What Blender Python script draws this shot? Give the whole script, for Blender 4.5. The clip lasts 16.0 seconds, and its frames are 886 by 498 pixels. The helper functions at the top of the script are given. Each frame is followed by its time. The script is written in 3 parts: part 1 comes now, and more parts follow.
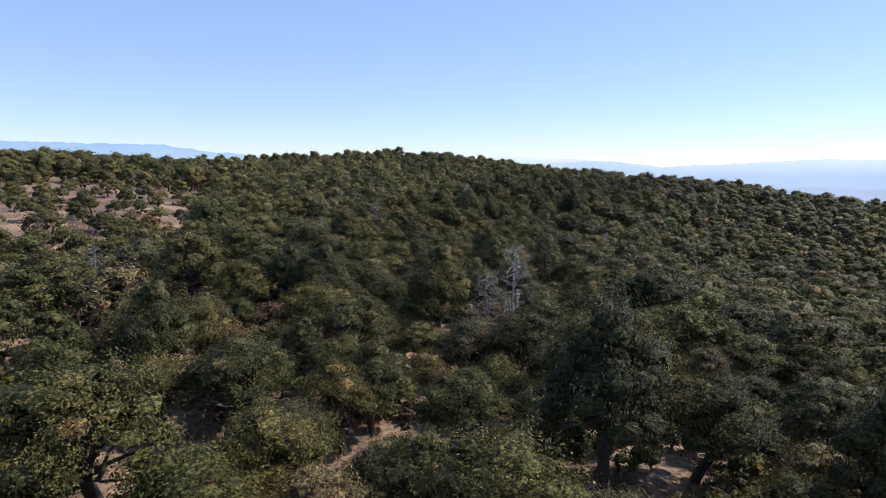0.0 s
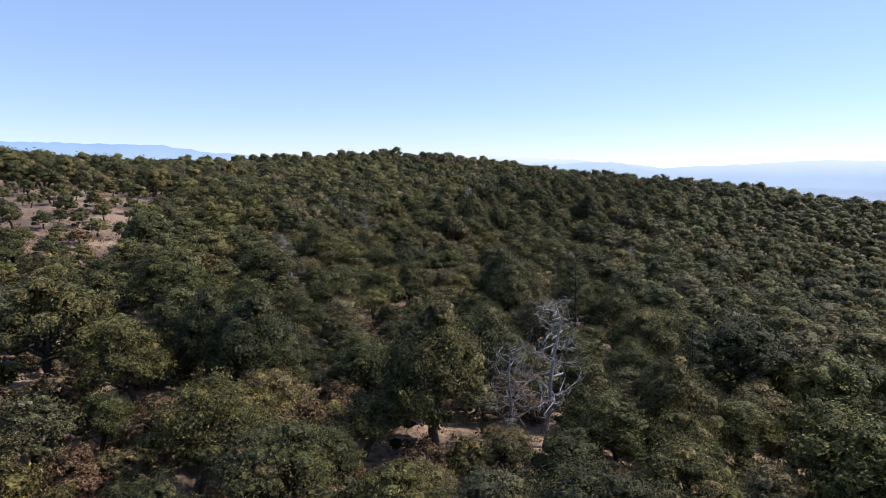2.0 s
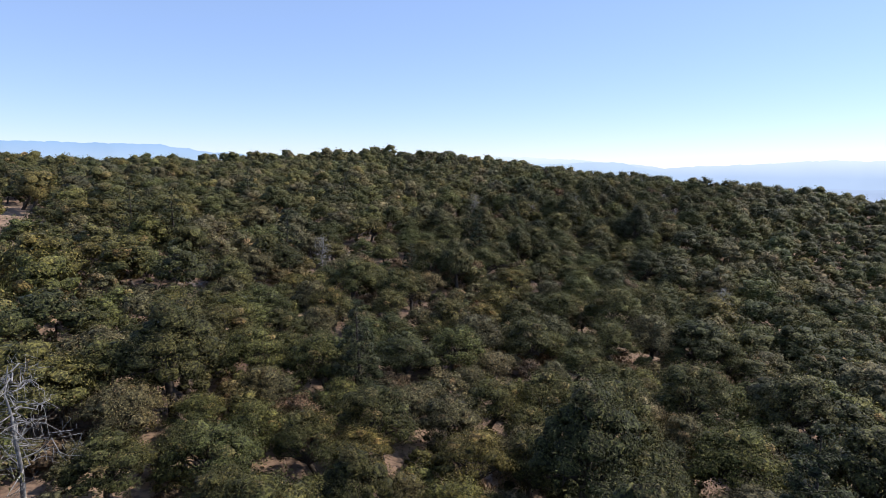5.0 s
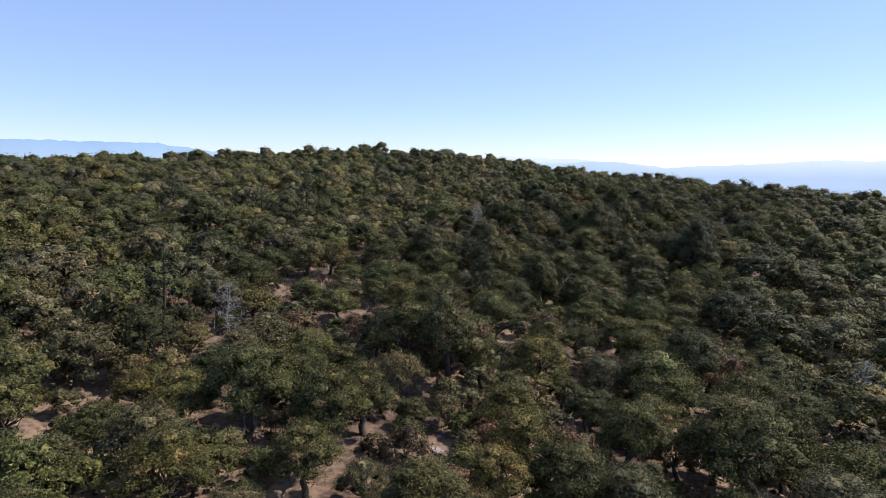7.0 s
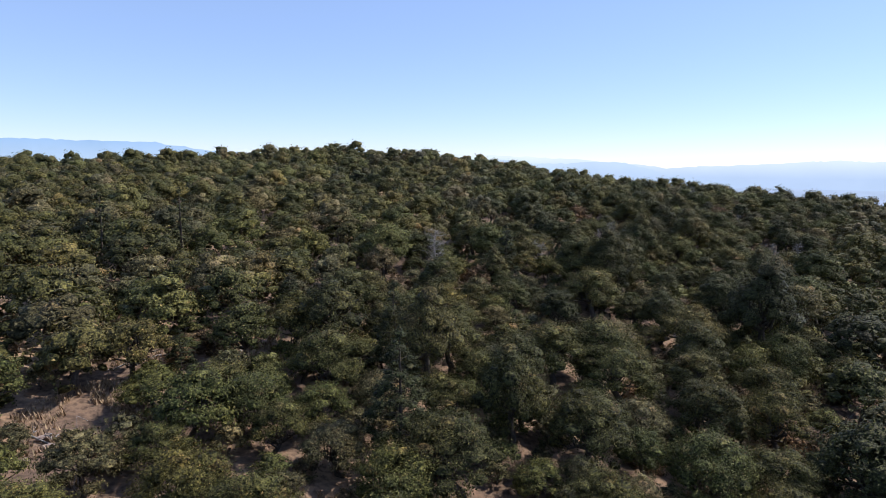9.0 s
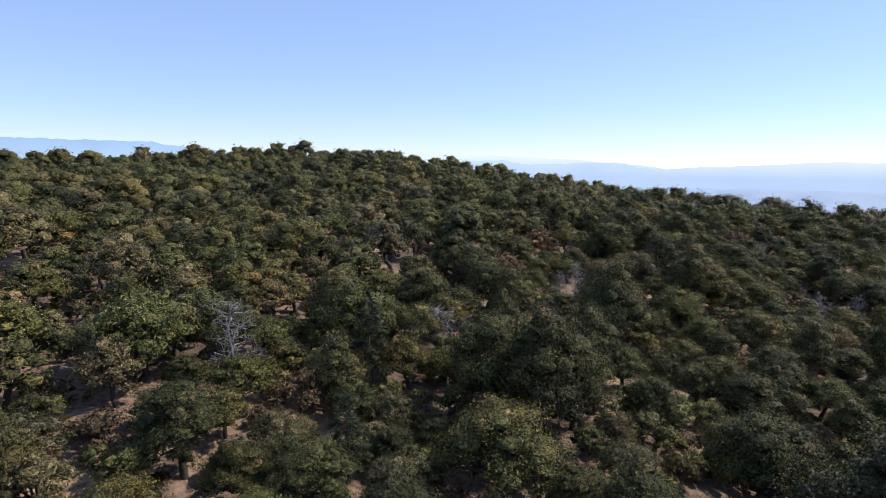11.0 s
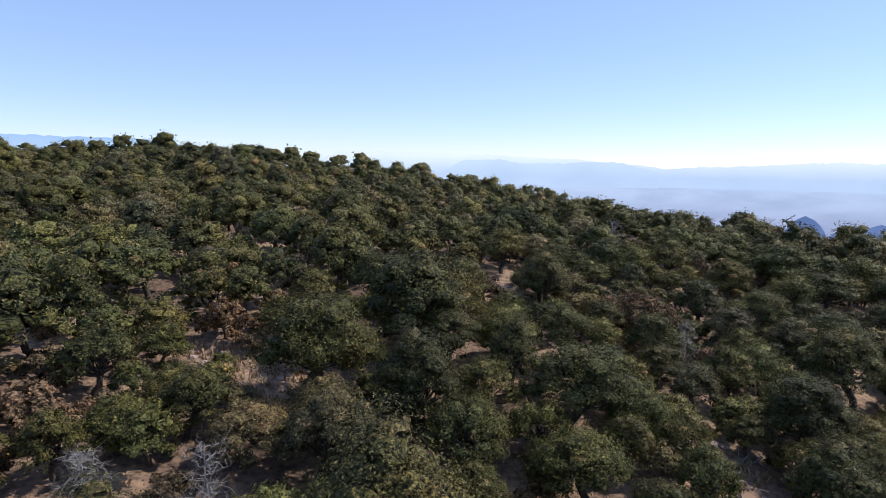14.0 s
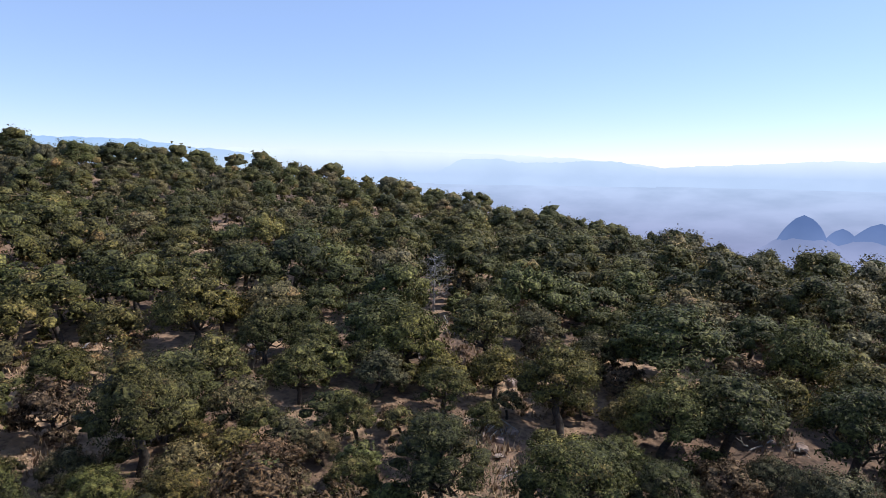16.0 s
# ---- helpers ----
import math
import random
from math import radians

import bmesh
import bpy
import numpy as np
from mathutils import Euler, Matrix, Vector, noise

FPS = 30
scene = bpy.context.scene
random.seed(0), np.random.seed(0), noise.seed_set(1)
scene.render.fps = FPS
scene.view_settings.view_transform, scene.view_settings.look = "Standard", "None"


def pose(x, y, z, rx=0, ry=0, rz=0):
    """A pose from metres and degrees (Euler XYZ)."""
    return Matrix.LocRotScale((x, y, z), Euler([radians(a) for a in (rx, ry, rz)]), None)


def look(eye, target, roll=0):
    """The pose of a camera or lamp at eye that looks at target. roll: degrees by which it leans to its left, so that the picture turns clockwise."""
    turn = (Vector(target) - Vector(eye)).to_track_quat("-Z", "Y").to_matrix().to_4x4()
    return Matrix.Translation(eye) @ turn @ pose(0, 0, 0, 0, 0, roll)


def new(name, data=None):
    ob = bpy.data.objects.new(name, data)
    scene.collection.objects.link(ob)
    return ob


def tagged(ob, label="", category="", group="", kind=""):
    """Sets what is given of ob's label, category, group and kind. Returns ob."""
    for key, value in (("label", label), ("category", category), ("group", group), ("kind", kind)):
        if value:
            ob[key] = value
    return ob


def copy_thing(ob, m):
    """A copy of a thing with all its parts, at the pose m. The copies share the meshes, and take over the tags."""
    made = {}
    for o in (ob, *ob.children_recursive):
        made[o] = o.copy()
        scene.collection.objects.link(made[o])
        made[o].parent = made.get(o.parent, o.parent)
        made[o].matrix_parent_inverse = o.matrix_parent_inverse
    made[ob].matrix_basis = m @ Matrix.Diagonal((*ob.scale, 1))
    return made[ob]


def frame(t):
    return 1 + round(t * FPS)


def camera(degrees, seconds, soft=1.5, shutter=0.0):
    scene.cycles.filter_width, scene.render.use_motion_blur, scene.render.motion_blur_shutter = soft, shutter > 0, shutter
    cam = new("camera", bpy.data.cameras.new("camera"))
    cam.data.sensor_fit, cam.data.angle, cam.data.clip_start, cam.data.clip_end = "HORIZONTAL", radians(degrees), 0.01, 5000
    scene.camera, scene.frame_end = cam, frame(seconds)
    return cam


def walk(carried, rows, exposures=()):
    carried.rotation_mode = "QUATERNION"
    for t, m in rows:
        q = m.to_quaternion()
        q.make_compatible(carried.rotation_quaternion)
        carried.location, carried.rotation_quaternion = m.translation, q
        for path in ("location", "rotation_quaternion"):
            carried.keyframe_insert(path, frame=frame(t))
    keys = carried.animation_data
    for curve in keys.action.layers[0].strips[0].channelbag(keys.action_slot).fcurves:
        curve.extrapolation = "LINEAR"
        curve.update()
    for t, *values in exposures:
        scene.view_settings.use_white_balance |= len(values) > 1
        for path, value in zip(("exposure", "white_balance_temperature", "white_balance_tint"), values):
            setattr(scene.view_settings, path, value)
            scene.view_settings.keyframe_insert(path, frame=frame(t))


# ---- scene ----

# ============ camera and its flight ============
cam = camera(72, 16.0, soft=0.7)

# seconds, x, y, z, tilt from straight down, lean
ROWS = [
    (0.0, 0.00, 0.00, 14.00, 82.14, 0.00), (0.5, 0.03, 3.78, 14.07, 82.16, 0.00), (1.0, 0.05, 7.81, 14.14, 82.19, 0.00),
    (1.5, 0.06, 12.10, 14.19, 82.20, 0.02), (2.0, 0.09, 16.90, 14.26, 82.21, 0.04), (2.5, 0.12, 22.20, 14.33, 82.21, 0.05),
    (3.0, 0.14, 27.80, 14.40, 82.22, 0.06), (3.5, 0.14, 33.80, 14.47, 82.22, 0.08), (4.0, 0.16, 40.00, 14.58, 82.20, 0.11),
    (6.5, 0.66, 71.50, 14.56, 82.17, 0.20), (7.0, 1.32, 78.40, 14.73, 82.12, 0.24), (7.5, 2.30, 85.45, 14.91, 82.10, 0.25),
    (8.0, 3.60, 92.49, 15.08, 82.09, 0.26), (8.5, 5.21, 99.50, 15.31, 82.09, 0.29), (9.0, 7.04, 106.34, 15.55, 82.09, 0.34),
    (11.5, 21.39, 141.73, 16.77, 82.11, 0.52), (12.0, 25.09, 147.95, 16.88, 82.09, 0.60), (12.5, 28.95, 153.95, 16.88, 82.04, 0.64),
    (13.0, 33.03, 160.00, 16.84, 82.02, 0.65), (13.5, 37.20, 166.02, 16.84, 82.01, 0.69), (14.0, 41.53, 171.95, 16.90, 82.00, 0.73),
    (14.5, 45.90, 177.75, 16.98, 82.00, 0.75), (15.0, 50.47, 183.54, 17.12, 82.00, 0.72), (15.5, 55.17, 189.34, 17.24, 81.98, 0.66),
    (16.0, 59.89, 195.10, 17.30, 81.94, 0.60),
]
walk(cam, [(t, pose(x, y, z, tilt) @ pose(0, 0, 0, 0, 0, lean)) for t, x, y, z, tilt, lean in ROWS], exposures=[(0, 0.22), (16, 0.22)])

# ============ sky and sun ============
SUN_HEIGHT, SUN_BEARING = 48.0, 72.0      # degrees above the horizon, clockwise from the flight's first heading (+y)
world = bpy.data.worlds.new("sky")
scene.world = world
world.use_nodes = True
wn, wl = world.node_tree.nodes, world.node_tree.links
sky = wn.new("ShaderNodeTexSky")
sky.sky_type = "NISHITA"
sky.sun_disc = False
sky.sun_elevation, sky.sun_rotation = radians(SUN_HEIGHT), radians(SUN_BEARING)
sky.altitude, sky.air_density, sky.dust_density, sky.ozone_density = 1500, 1.0, 0.08, 5.0
cool = wn.new("ShaderNodeMix")            # clear, dry autumn air
cool.data_type, cool.blend_type = "RGBA", "MULTIPLY"
cool.inputs[0].default_value, cool.inputs[7].default_value = 1.0, (1.08, 0.97, 1.08, 1)
wl.new(sky.outputs[0], cool.inputs[6])
haze = wn.new("ShaderNodeMix")            # thin even haze over the whole sky
haze.data_type = "RGBA"
haze.inputs[0].default_value, haze.inputs[7].default_value = 0.38, (2.8, 4.0, 6.1, 1)
wl.new(cool.outputs[2], haze.inputs[6])
wl.new(haze.outputs[2], wn["Background"].inputs[0])
wn["Background"].inputs[1].default_value = 0.15

sun_data = bpy.data.lights.new("sun", "SUN")
sun_data.energy, sun_data.angle, sun_data.color = 4.6, radians(0.53), (1.0, 0.95, 0.88)
sun = new("sun", sun_data)
sb, sh = radians(SUN_BEARING), radians(SUN_HEIGHT)
sun.matrix_world = look((0, 0, 400), (-math.sin(sb) * math.cos(sh), -math.cos(sb) * math.cos(sh), 400 - math.sin(sh)))


# ============ materials ============
def material(name, rough=0.8):
    m = bpy.data.materials.new(name)
    m.use_nodes = True
    n, l = m.node_tree.nodes, m.node_tree.links
    b = n["Principled BSDF"]
    b.inputs["Roughness"].default_value = rough
    return m, n, l, b


def ramp(n, l, source, stops):
    r = n.new("ShaderNodeValToRGB")
    while len(r.color_ramp.elements) < len(stops):
        r.color_ramp.elements.new(0.5)
    for e, (p, c) in zip(r.color_ramp.elements, stops):
        e.position, e.color = p, (*c, 1)
    l.new(source, r.inputs[0])
    return r.outputs[0]


def noise_at(n, l, scale, detail=4.0, kind="Position"):
    g = n.new("ShaderNodeNewGeometry") if kind == "Position" else n.new("ShaderNodeTexCoord")
    t = n.new("ShaderNodeTexNoise")
    t.inputs["Scale"].default_value, t.inputs["Detail"].default_value = scale, detail
    l.new(g.outputs[kind], t.inputs["Vector"])
    return t.outputs["Fac"]


def mix(n, l, fac, a, b, blend="MIX"):
    m = n.new("ShaderNodeMix")
    m.data_type, m.blend_type = "RGBA", blend
    for value, socket in ((fac, m.inputs[0]), (a, m.inputs[6]), (b, m.inputs[7])):
        if isinstance(value, (int, float)):
            socket.default_value = value
        elif isinstance(value, tuple):
            socket.default_value = (*value, 1)
        else:
            l.new(value, socket)
    return m.outputs[2]


def blend(a, b, u):
    return tuple(p + (q - p) * u for p, q in zip(a, b))


def leaf_material(name, dark, mid, light, dry, translucent=0.20):
    """Leaves: two tones leaf by leaf, a drift from tree to tree and some dry leaves."""
    m, n, l, b = material(name, 0.62)
    g = n.new("ShaderNodeNewGeometry")
    leafwise = ramp(n, l, g.outputs["Random Per Island"], [(0.0, blend(dark, mid, 0.5)), (0.55, mid), (0.95, blend(mid, light, 0.55)), (1.0, dry)])
    drift = noise_at(n, l, 0.16, 2.0)
    warm = ramp(n, l, drift, [(0.36, (0.86, 0.92, 0.92)), (0.5, (1, 1, 1)), (0.66, (1.20, 1.08, 0.92))])
    c = mix(n, l, 1.0, leafwise, warm, "MULTIPLY")
    # fine noise puts the shade of gaps between leaves, and bright spots, into the colour
    gap_mottle = ramp(n, l, noise_at(n, l, 7.0, 7.0), [(0.38, (0.22, 0.22, 0.24)), (0.52, (0.88, 0.88, 0.9)), (0.66, (1.75, 1.7, 1.62))])
    c = mix(n, l, 1.0, c, gap_mottle, "MULTIPLY")
    rough = n.new("ShaderNodeBump")
    rough.inputs["Strength"].default_value, rough.inputs["Distance"].default_value = 0.9, 0.30
    l.new(noise_at(n, l, 4.5, 6.0), rough.inputs["Height"])
    l.new(rough.outputs[0], b.inputs["Normal"])
    info, tone, add = n.new("ShaderNodeObjectInfo"), n.new("ShaderNodeAttribute"), n.new("ShaderNodeMath")
    tone.attribute_name, add.operation = "tone", "ADD"
    l.new(info.outputs["Random"], add.inputs[0])
    l.new(tone.outputs["Fac"], add.inputs[1])
    wrap = n.new("ShaderNodeMath"); wrap.operation = "FRACT"
    l.new(add.outputs[0], wrap.inputs[0])
    treewise = ramp(n, l, wrap.outputs[0], [(0.0, (0.74, 0.74, 0.74)), (0.3, (0.95, 0.94, 0.85)), (0.6, (1.15, 1.09, 0.96)), (0.85, (1.38, 1.25, 1.12)), (1.0, (1.56, 1.32, 1.25))])
    c = mix(n, l, 1.0, c, treewise, "MULTIPLY")
    b.inputs["Specular IOR Level"].default_value = 0.18
    l.new(c, b.inputs["Base Color"])
    tr = n.new("ShaderNodeBsdfTranslucent")
    l.new(c, tr.inputs["Color"])
    mx = n.new("ShaderNodeMixShader")
    mx.inputs[0].default_value = translucent
    l.new(b.outputs[0], mx.inputs[1])
    l.new(tr.outputs[0], mx.inputs[2])
    l.new(mx.outputs[0], n["Material Output"].inputs["Surface"])
    return m


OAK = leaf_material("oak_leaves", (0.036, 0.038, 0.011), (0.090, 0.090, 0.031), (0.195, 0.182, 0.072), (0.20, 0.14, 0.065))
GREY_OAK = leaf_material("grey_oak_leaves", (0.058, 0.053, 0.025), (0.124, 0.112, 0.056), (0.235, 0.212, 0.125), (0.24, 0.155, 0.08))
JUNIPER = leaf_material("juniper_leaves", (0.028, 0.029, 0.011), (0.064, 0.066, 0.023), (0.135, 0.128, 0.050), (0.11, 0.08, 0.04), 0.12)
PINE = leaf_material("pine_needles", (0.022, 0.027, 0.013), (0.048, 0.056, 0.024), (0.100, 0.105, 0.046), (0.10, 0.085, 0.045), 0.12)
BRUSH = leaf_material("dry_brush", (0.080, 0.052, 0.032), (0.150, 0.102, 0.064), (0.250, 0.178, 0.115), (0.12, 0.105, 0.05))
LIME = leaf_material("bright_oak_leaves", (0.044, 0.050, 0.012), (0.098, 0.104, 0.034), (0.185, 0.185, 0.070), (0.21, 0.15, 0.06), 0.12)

BARK, n, l, b = material("dark_bark", 0.95)
l.new(ramp(n, l, noise_at(n, l, 9.0, 6), [(0.3, (0.030, 0.022, 0.017)), (0.7, (0.085, 0.066, 0.052))]), b.inputs["Base Color"])
bp = n.new("ShaderNodeBump"); bp.inputs["Strength"].default_value = 0.6
l.new(noise_at(n, l, 22.0, 6), bp.inputs["Height"]); l.new(bp.outputs[0], b.inputs["Normal"])

DEADWOOD, n, l, b = material("grey_deadwood", 0.85)
l.new(ramp(n, l, noise_at(n, l, 7.0, 6), [(0.3, (0.12, 0.11, 0.105)), (0.7, (0.36, 0.335, 0.32))]), b.inputs["Base Color"])

SOIL, n, l, b = material("soil_and_dry_grass", 0.95)
patches = ramp(n, l, noise_at(n, l, 0.13, 6), [(0.36, (0.105, 0.066, 0.046)), (0.5, (0.205, 0.132, 0.090)), (0.64, (0.320, 0.215, 0.140))])
grit = ramp(n, l, noise_at(n, l, 3.2, 8), [(0.34, (0.45, 0.42, 0.42)), (0.52, (1, 1, 1)), (0.72, (1.35, 1.28, 1.2))])
l.new(mix(n, l, 1.0, patches, grit, "MULTIPLY"), b.inputs["Base Color"])
bp = n.new("ShaderNodeBump"); bp.inputs["Strength"].default_value, bp.inputs["Distance"].default_value = 0.8, 0.12
l.new(noise_at(n, l, 2.2, 8), bp.inputs["Height"]); l.new(bp.outputs[0], b.inputs["Normal"])

ROCK, n, l, b = material("pinkish_rock", 0.9)
l.new(ramp(n, l, noise_at(n, l, 1.6, 8), [(0.32, (0.17, 0.125, 0.11)), (0.5, (0.29, 0.21, 0.18)), (0.7, (0.40, 0.32, 0.28))]), b.inputs["Base Color"])
bp = n.new("ShaderNodeBump"); bp.inputs["Strength"].default_value, bp.inputs["Distance"].default_value = 0.7, 0.08
l.new(noise_at(n, l, 5.0, 8), bp.inputs["Height"]); l.new(bp.outputs[0], b.inputs["Normal"])

GRASS, n, l, b = material("dry_grass", 0.9)
g = n.new("ShaderNodeNewGeometry")
l.new(ramp(n, l, g.outputs["Random Per Island"], [(0.0, (0.16, 0.105, 0.06)), (0.6, (0.30, 0.20, 0.12)), (1.0, (0.42, 0.31, 0.19))]), b.inputs["Base Color"])


def painted_haze_material(name, low, high, z0, z1, patchy=0.12):
    """Far land through kilometres of air: its haze painted as soft glow by height."""
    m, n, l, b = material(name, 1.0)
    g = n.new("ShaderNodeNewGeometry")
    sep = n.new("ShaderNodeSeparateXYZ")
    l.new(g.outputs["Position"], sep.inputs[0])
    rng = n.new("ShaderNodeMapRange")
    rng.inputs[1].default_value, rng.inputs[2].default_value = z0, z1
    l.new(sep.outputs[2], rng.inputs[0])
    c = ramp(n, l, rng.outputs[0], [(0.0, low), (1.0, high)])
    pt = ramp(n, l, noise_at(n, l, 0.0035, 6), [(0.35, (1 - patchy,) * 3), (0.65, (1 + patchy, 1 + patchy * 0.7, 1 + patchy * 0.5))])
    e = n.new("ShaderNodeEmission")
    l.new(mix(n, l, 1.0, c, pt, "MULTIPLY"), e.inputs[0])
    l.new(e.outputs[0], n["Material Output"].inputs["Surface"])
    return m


# the blue of the air is painted into these glowing colours
HAZE_PLAIN = painted_haze_material("hazy_plain", (0.27, 0.31, 0.52), (0.46, 0.60, 0.86), -395, -90, 0.10)
HAZE_BLUE = painted_haze_material("hazy_range", (0.56, 0.69, 0.86), (0.33, 0.52, 0.84), -60, 160, 0.05)
HAZE_MID = painted_haze_material("pale_blue_range", (0.46, 0.60, 0.86), (0.55, 0.70, 0.91), -60, 60, 0.04)
HAZE_PALE = painted_haze_material("pale_range", (0.46, 0.60, 0.86), (0.72, 0.83, 0.94), -60, 70, 0.03)
HAZE_CONE = painted_haze_material("hazy_butte", (0.165, 0.245, 0.48), (0.105, 0.175, 0.39), -370, -230, 0.12)
HAZE_FOOT = painted_haze_material("hazy_foothill", (0.29, 0.34, 0.56), (0.21, 0.27, 0.48), -390, -300, 0.12)

# ============ the ground ============
HILL = [
    (0.9, -1.4, 0.3, 0.1, -0.6, 0.1),
    (2.8, 0.7, 0.7, -5.6, -5.1, -2.4),
    (4.5, -0.1, 0.4, -6.9, -9.1, -6.8),
    (4.0, -0.2, 2.9, 4.0, 2.3, -3.4),
    (1.3, 0.8, -2.9, -0.7, 5.7, -2.6),
    (-0.3, 5.3, 9.7, 1.4, -11.0, -13.4),
]


def smooth(a, b, v):
    u = np.clip((v - a) / (b - a), 0, 1)
    return u * u * (3 - 2 * u)


def ground_z(x, y):
    """Height of the ridge, its valley and the slopes that fall to the plain."""
    x, y = np.asarray(x, float), np.asarray(y, float)
    z = np.full(np.broadcast(x, y).shape, 4.0)
    for j, row in enumerate(HILL):
        for i, a in enumerate(row):
            z = z + a * np.exp(-((x + 140 - 70 * i) ** 2 + (y - 20 - 60 * j) ** 2) / 7200.0)
    z = z + 0.35 * np.sin(x * 0.31 + 1.3 * np.sin(y * 0.17)) * np.cos(y * 0.27) + 0.12 * np.sin(x * 1.1 + y * 0.7) * np.sin(y * 0.9 - x * 0.4)
    r = np.hypot(x - 20, y - 170)
    w = 1 - smooth(200, 950, r)
    plain = -400 + 345 * smooth(2600, 4900, r) ** 1.3
    return z * w + plain * (1 - w) - 0.0006 * np.clip(y - 345, 0, 200) ** 2


def gz(x, y):
    return float(ground_z(x, y))


def spread(lo, hi, step, far):
    mid = list(np.arange(lo, hi + 0.1, step))
    out, d = [], step
    while (out[-1] if out else 0) < far:
        d *= 1.22
        out.append((out[-1] if out else 0) + d)
    return np.array([lo - o for o in reversed(out)] + mid + [hi + o for o in out])


def mesh_from(name, verts, faces, mat, smooth_faces=False, normals=None):
    """One mesh from arrays; faces is an array of triangles or of quads; normals, where given, are the vertices' own."""
    me = bpy.data.meshes.new(name)
    verts, faces = np.asarray(verts, np.float32), np.asarray(faces, np.int32)
    k = faces.shape[1]
    me.vertices.add(len(verts))
    me.vertices.foreach_set("co", verts.ravel())
    me.loops.add(faces.size)
    me.loops.foreach_set("vertex_index", faces.ravel())
    me.polygons.add(len(faces))
    me.polygons.foreach_set("loop_start", np.arange(0, faces.size, k, dtype=np.int32))
    me.polygons.foreach_set("use_smooth", np.full(len(faces), smooth_faces))
    me.update(calc_edges=True)
    if normals is not None:
        me.attributes.new("custom_normal", "FLOAT_VECTOR", "POINT").data.foreach_set("vector", np.asarray(normals, np.float32).ravel())
    me.materials.append(mat)
    return me


def grid_mesh(name, xs, ys, zf, mat):
    X, Y = np.meshgrid(xs, ys)
    v = np.stack([X, Y, zf(X, Y)], -1).reshape(-1, 3)
    k = np.arange(len(xs) * len(ys)).reshape(len(ys), len(xs))
    q = np.stack([k[:-1, :-1], k[:-1, 1:], k[1:, 1:], k[1:, :-1]], -1).reshape(-1, 4)
    return mesh_from(name, v, q, mat, True)


tagged(new("ground", grid_mesh("ground", spread(-180, 210, 1.6, 900), spread(-40, 350, 1.6, 900), ground_z, SOIL)),
       "pinkish brown stony soil with dry grass on a wooded ridge", "ground", kind="structure")


def ring_mesh(name, r0, r1, rings, sides, zf, mat):
    rr = np.geomspace(r0, r1, rings)
    a = np.linspace(0, 2 * np.pi, sides, endpoint=False)
    X, Y = 20 + rr[:, None] * np.cos(a), 170 + rr[:, None] * np.sin(a)
    v = np.stack([X, Y, zf(X, Y)], -1).reshape(-1, 3)
    k = np.arange(rings * sides).reshape(rings, sides)
    k2 = np.roll(k, -1, axis=1)
    q = np.stack([k[:-1], k2[:-1], k2[1:], k[1:]], -1).reshape(-1, 4)
    return mesh_from(name, v, q, mat, True)


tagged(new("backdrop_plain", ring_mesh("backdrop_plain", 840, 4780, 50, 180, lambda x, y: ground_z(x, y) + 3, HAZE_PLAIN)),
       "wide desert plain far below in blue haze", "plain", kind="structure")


def range_mesh(name, dist, a0, a1, profile, mat, foot=-120.0, depth=260.0, seed=0):
    """A far mountain range: bearings in degrees from the heading, profile gives its height over the eye line in degrees."""
    count = 160
    v, q = [], []
    for i in range(count + 1):
        a = radians(a0 + (a1 - a0) * i / count)
        top = profile(i / count) + 0.09 * noise.noise((i * 0.23 + seed, 0, 0)) + 0.07 * noise.noise((i * 0.9 + seed, 5, 0))
        z = 15 + dist * math.tan(radians(top))
        for d, h in ((-depth, foot), (-depth * 0.4, foot + (z - foot) * 0.45), (0, z), (depth * 0.5, foot)):
            v.append(((dist + d) * math.sin(a), (dist + d) * math.cos(a), h))
    for i in range(count):
        for j in range(3):
            k = i * 4 + j
            q.append((k, k + 4, k + 5, k + 1))
    return mesh_from(name, v, q, mat, True)


def steps(points):
    xs, hs = [p[0] for p in points], [p[1] for p in points]
    return lambda u: float(np.interp(u, xs, hs))


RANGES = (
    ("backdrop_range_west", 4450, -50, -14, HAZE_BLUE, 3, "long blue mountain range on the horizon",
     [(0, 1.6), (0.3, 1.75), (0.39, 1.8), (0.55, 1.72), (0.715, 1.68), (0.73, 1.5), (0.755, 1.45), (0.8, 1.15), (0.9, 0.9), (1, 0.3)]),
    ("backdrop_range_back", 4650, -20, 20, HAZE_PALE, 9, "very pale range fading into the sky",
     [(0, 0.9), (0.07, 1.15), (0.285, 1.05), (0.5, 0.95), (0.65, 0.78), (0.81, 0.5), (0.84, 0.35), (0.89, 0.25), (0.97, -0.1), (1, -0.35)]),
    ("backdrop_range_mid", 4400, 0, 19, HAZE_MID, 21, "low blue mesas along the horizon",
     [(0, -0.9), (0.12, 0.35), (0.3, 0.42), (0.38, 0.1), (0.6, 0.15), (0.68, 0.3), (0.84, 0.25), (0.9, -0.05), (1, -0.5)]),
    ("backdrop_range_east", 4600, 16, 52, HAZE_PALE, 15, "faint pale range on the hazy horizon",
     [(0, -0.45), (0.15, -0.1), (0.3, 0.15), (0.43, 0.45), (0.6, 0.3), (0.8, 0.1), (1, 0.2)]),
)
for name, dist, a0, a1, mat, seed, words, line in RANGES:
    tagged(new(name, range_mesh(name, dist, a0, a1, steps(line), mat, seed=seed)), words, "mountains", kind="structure")


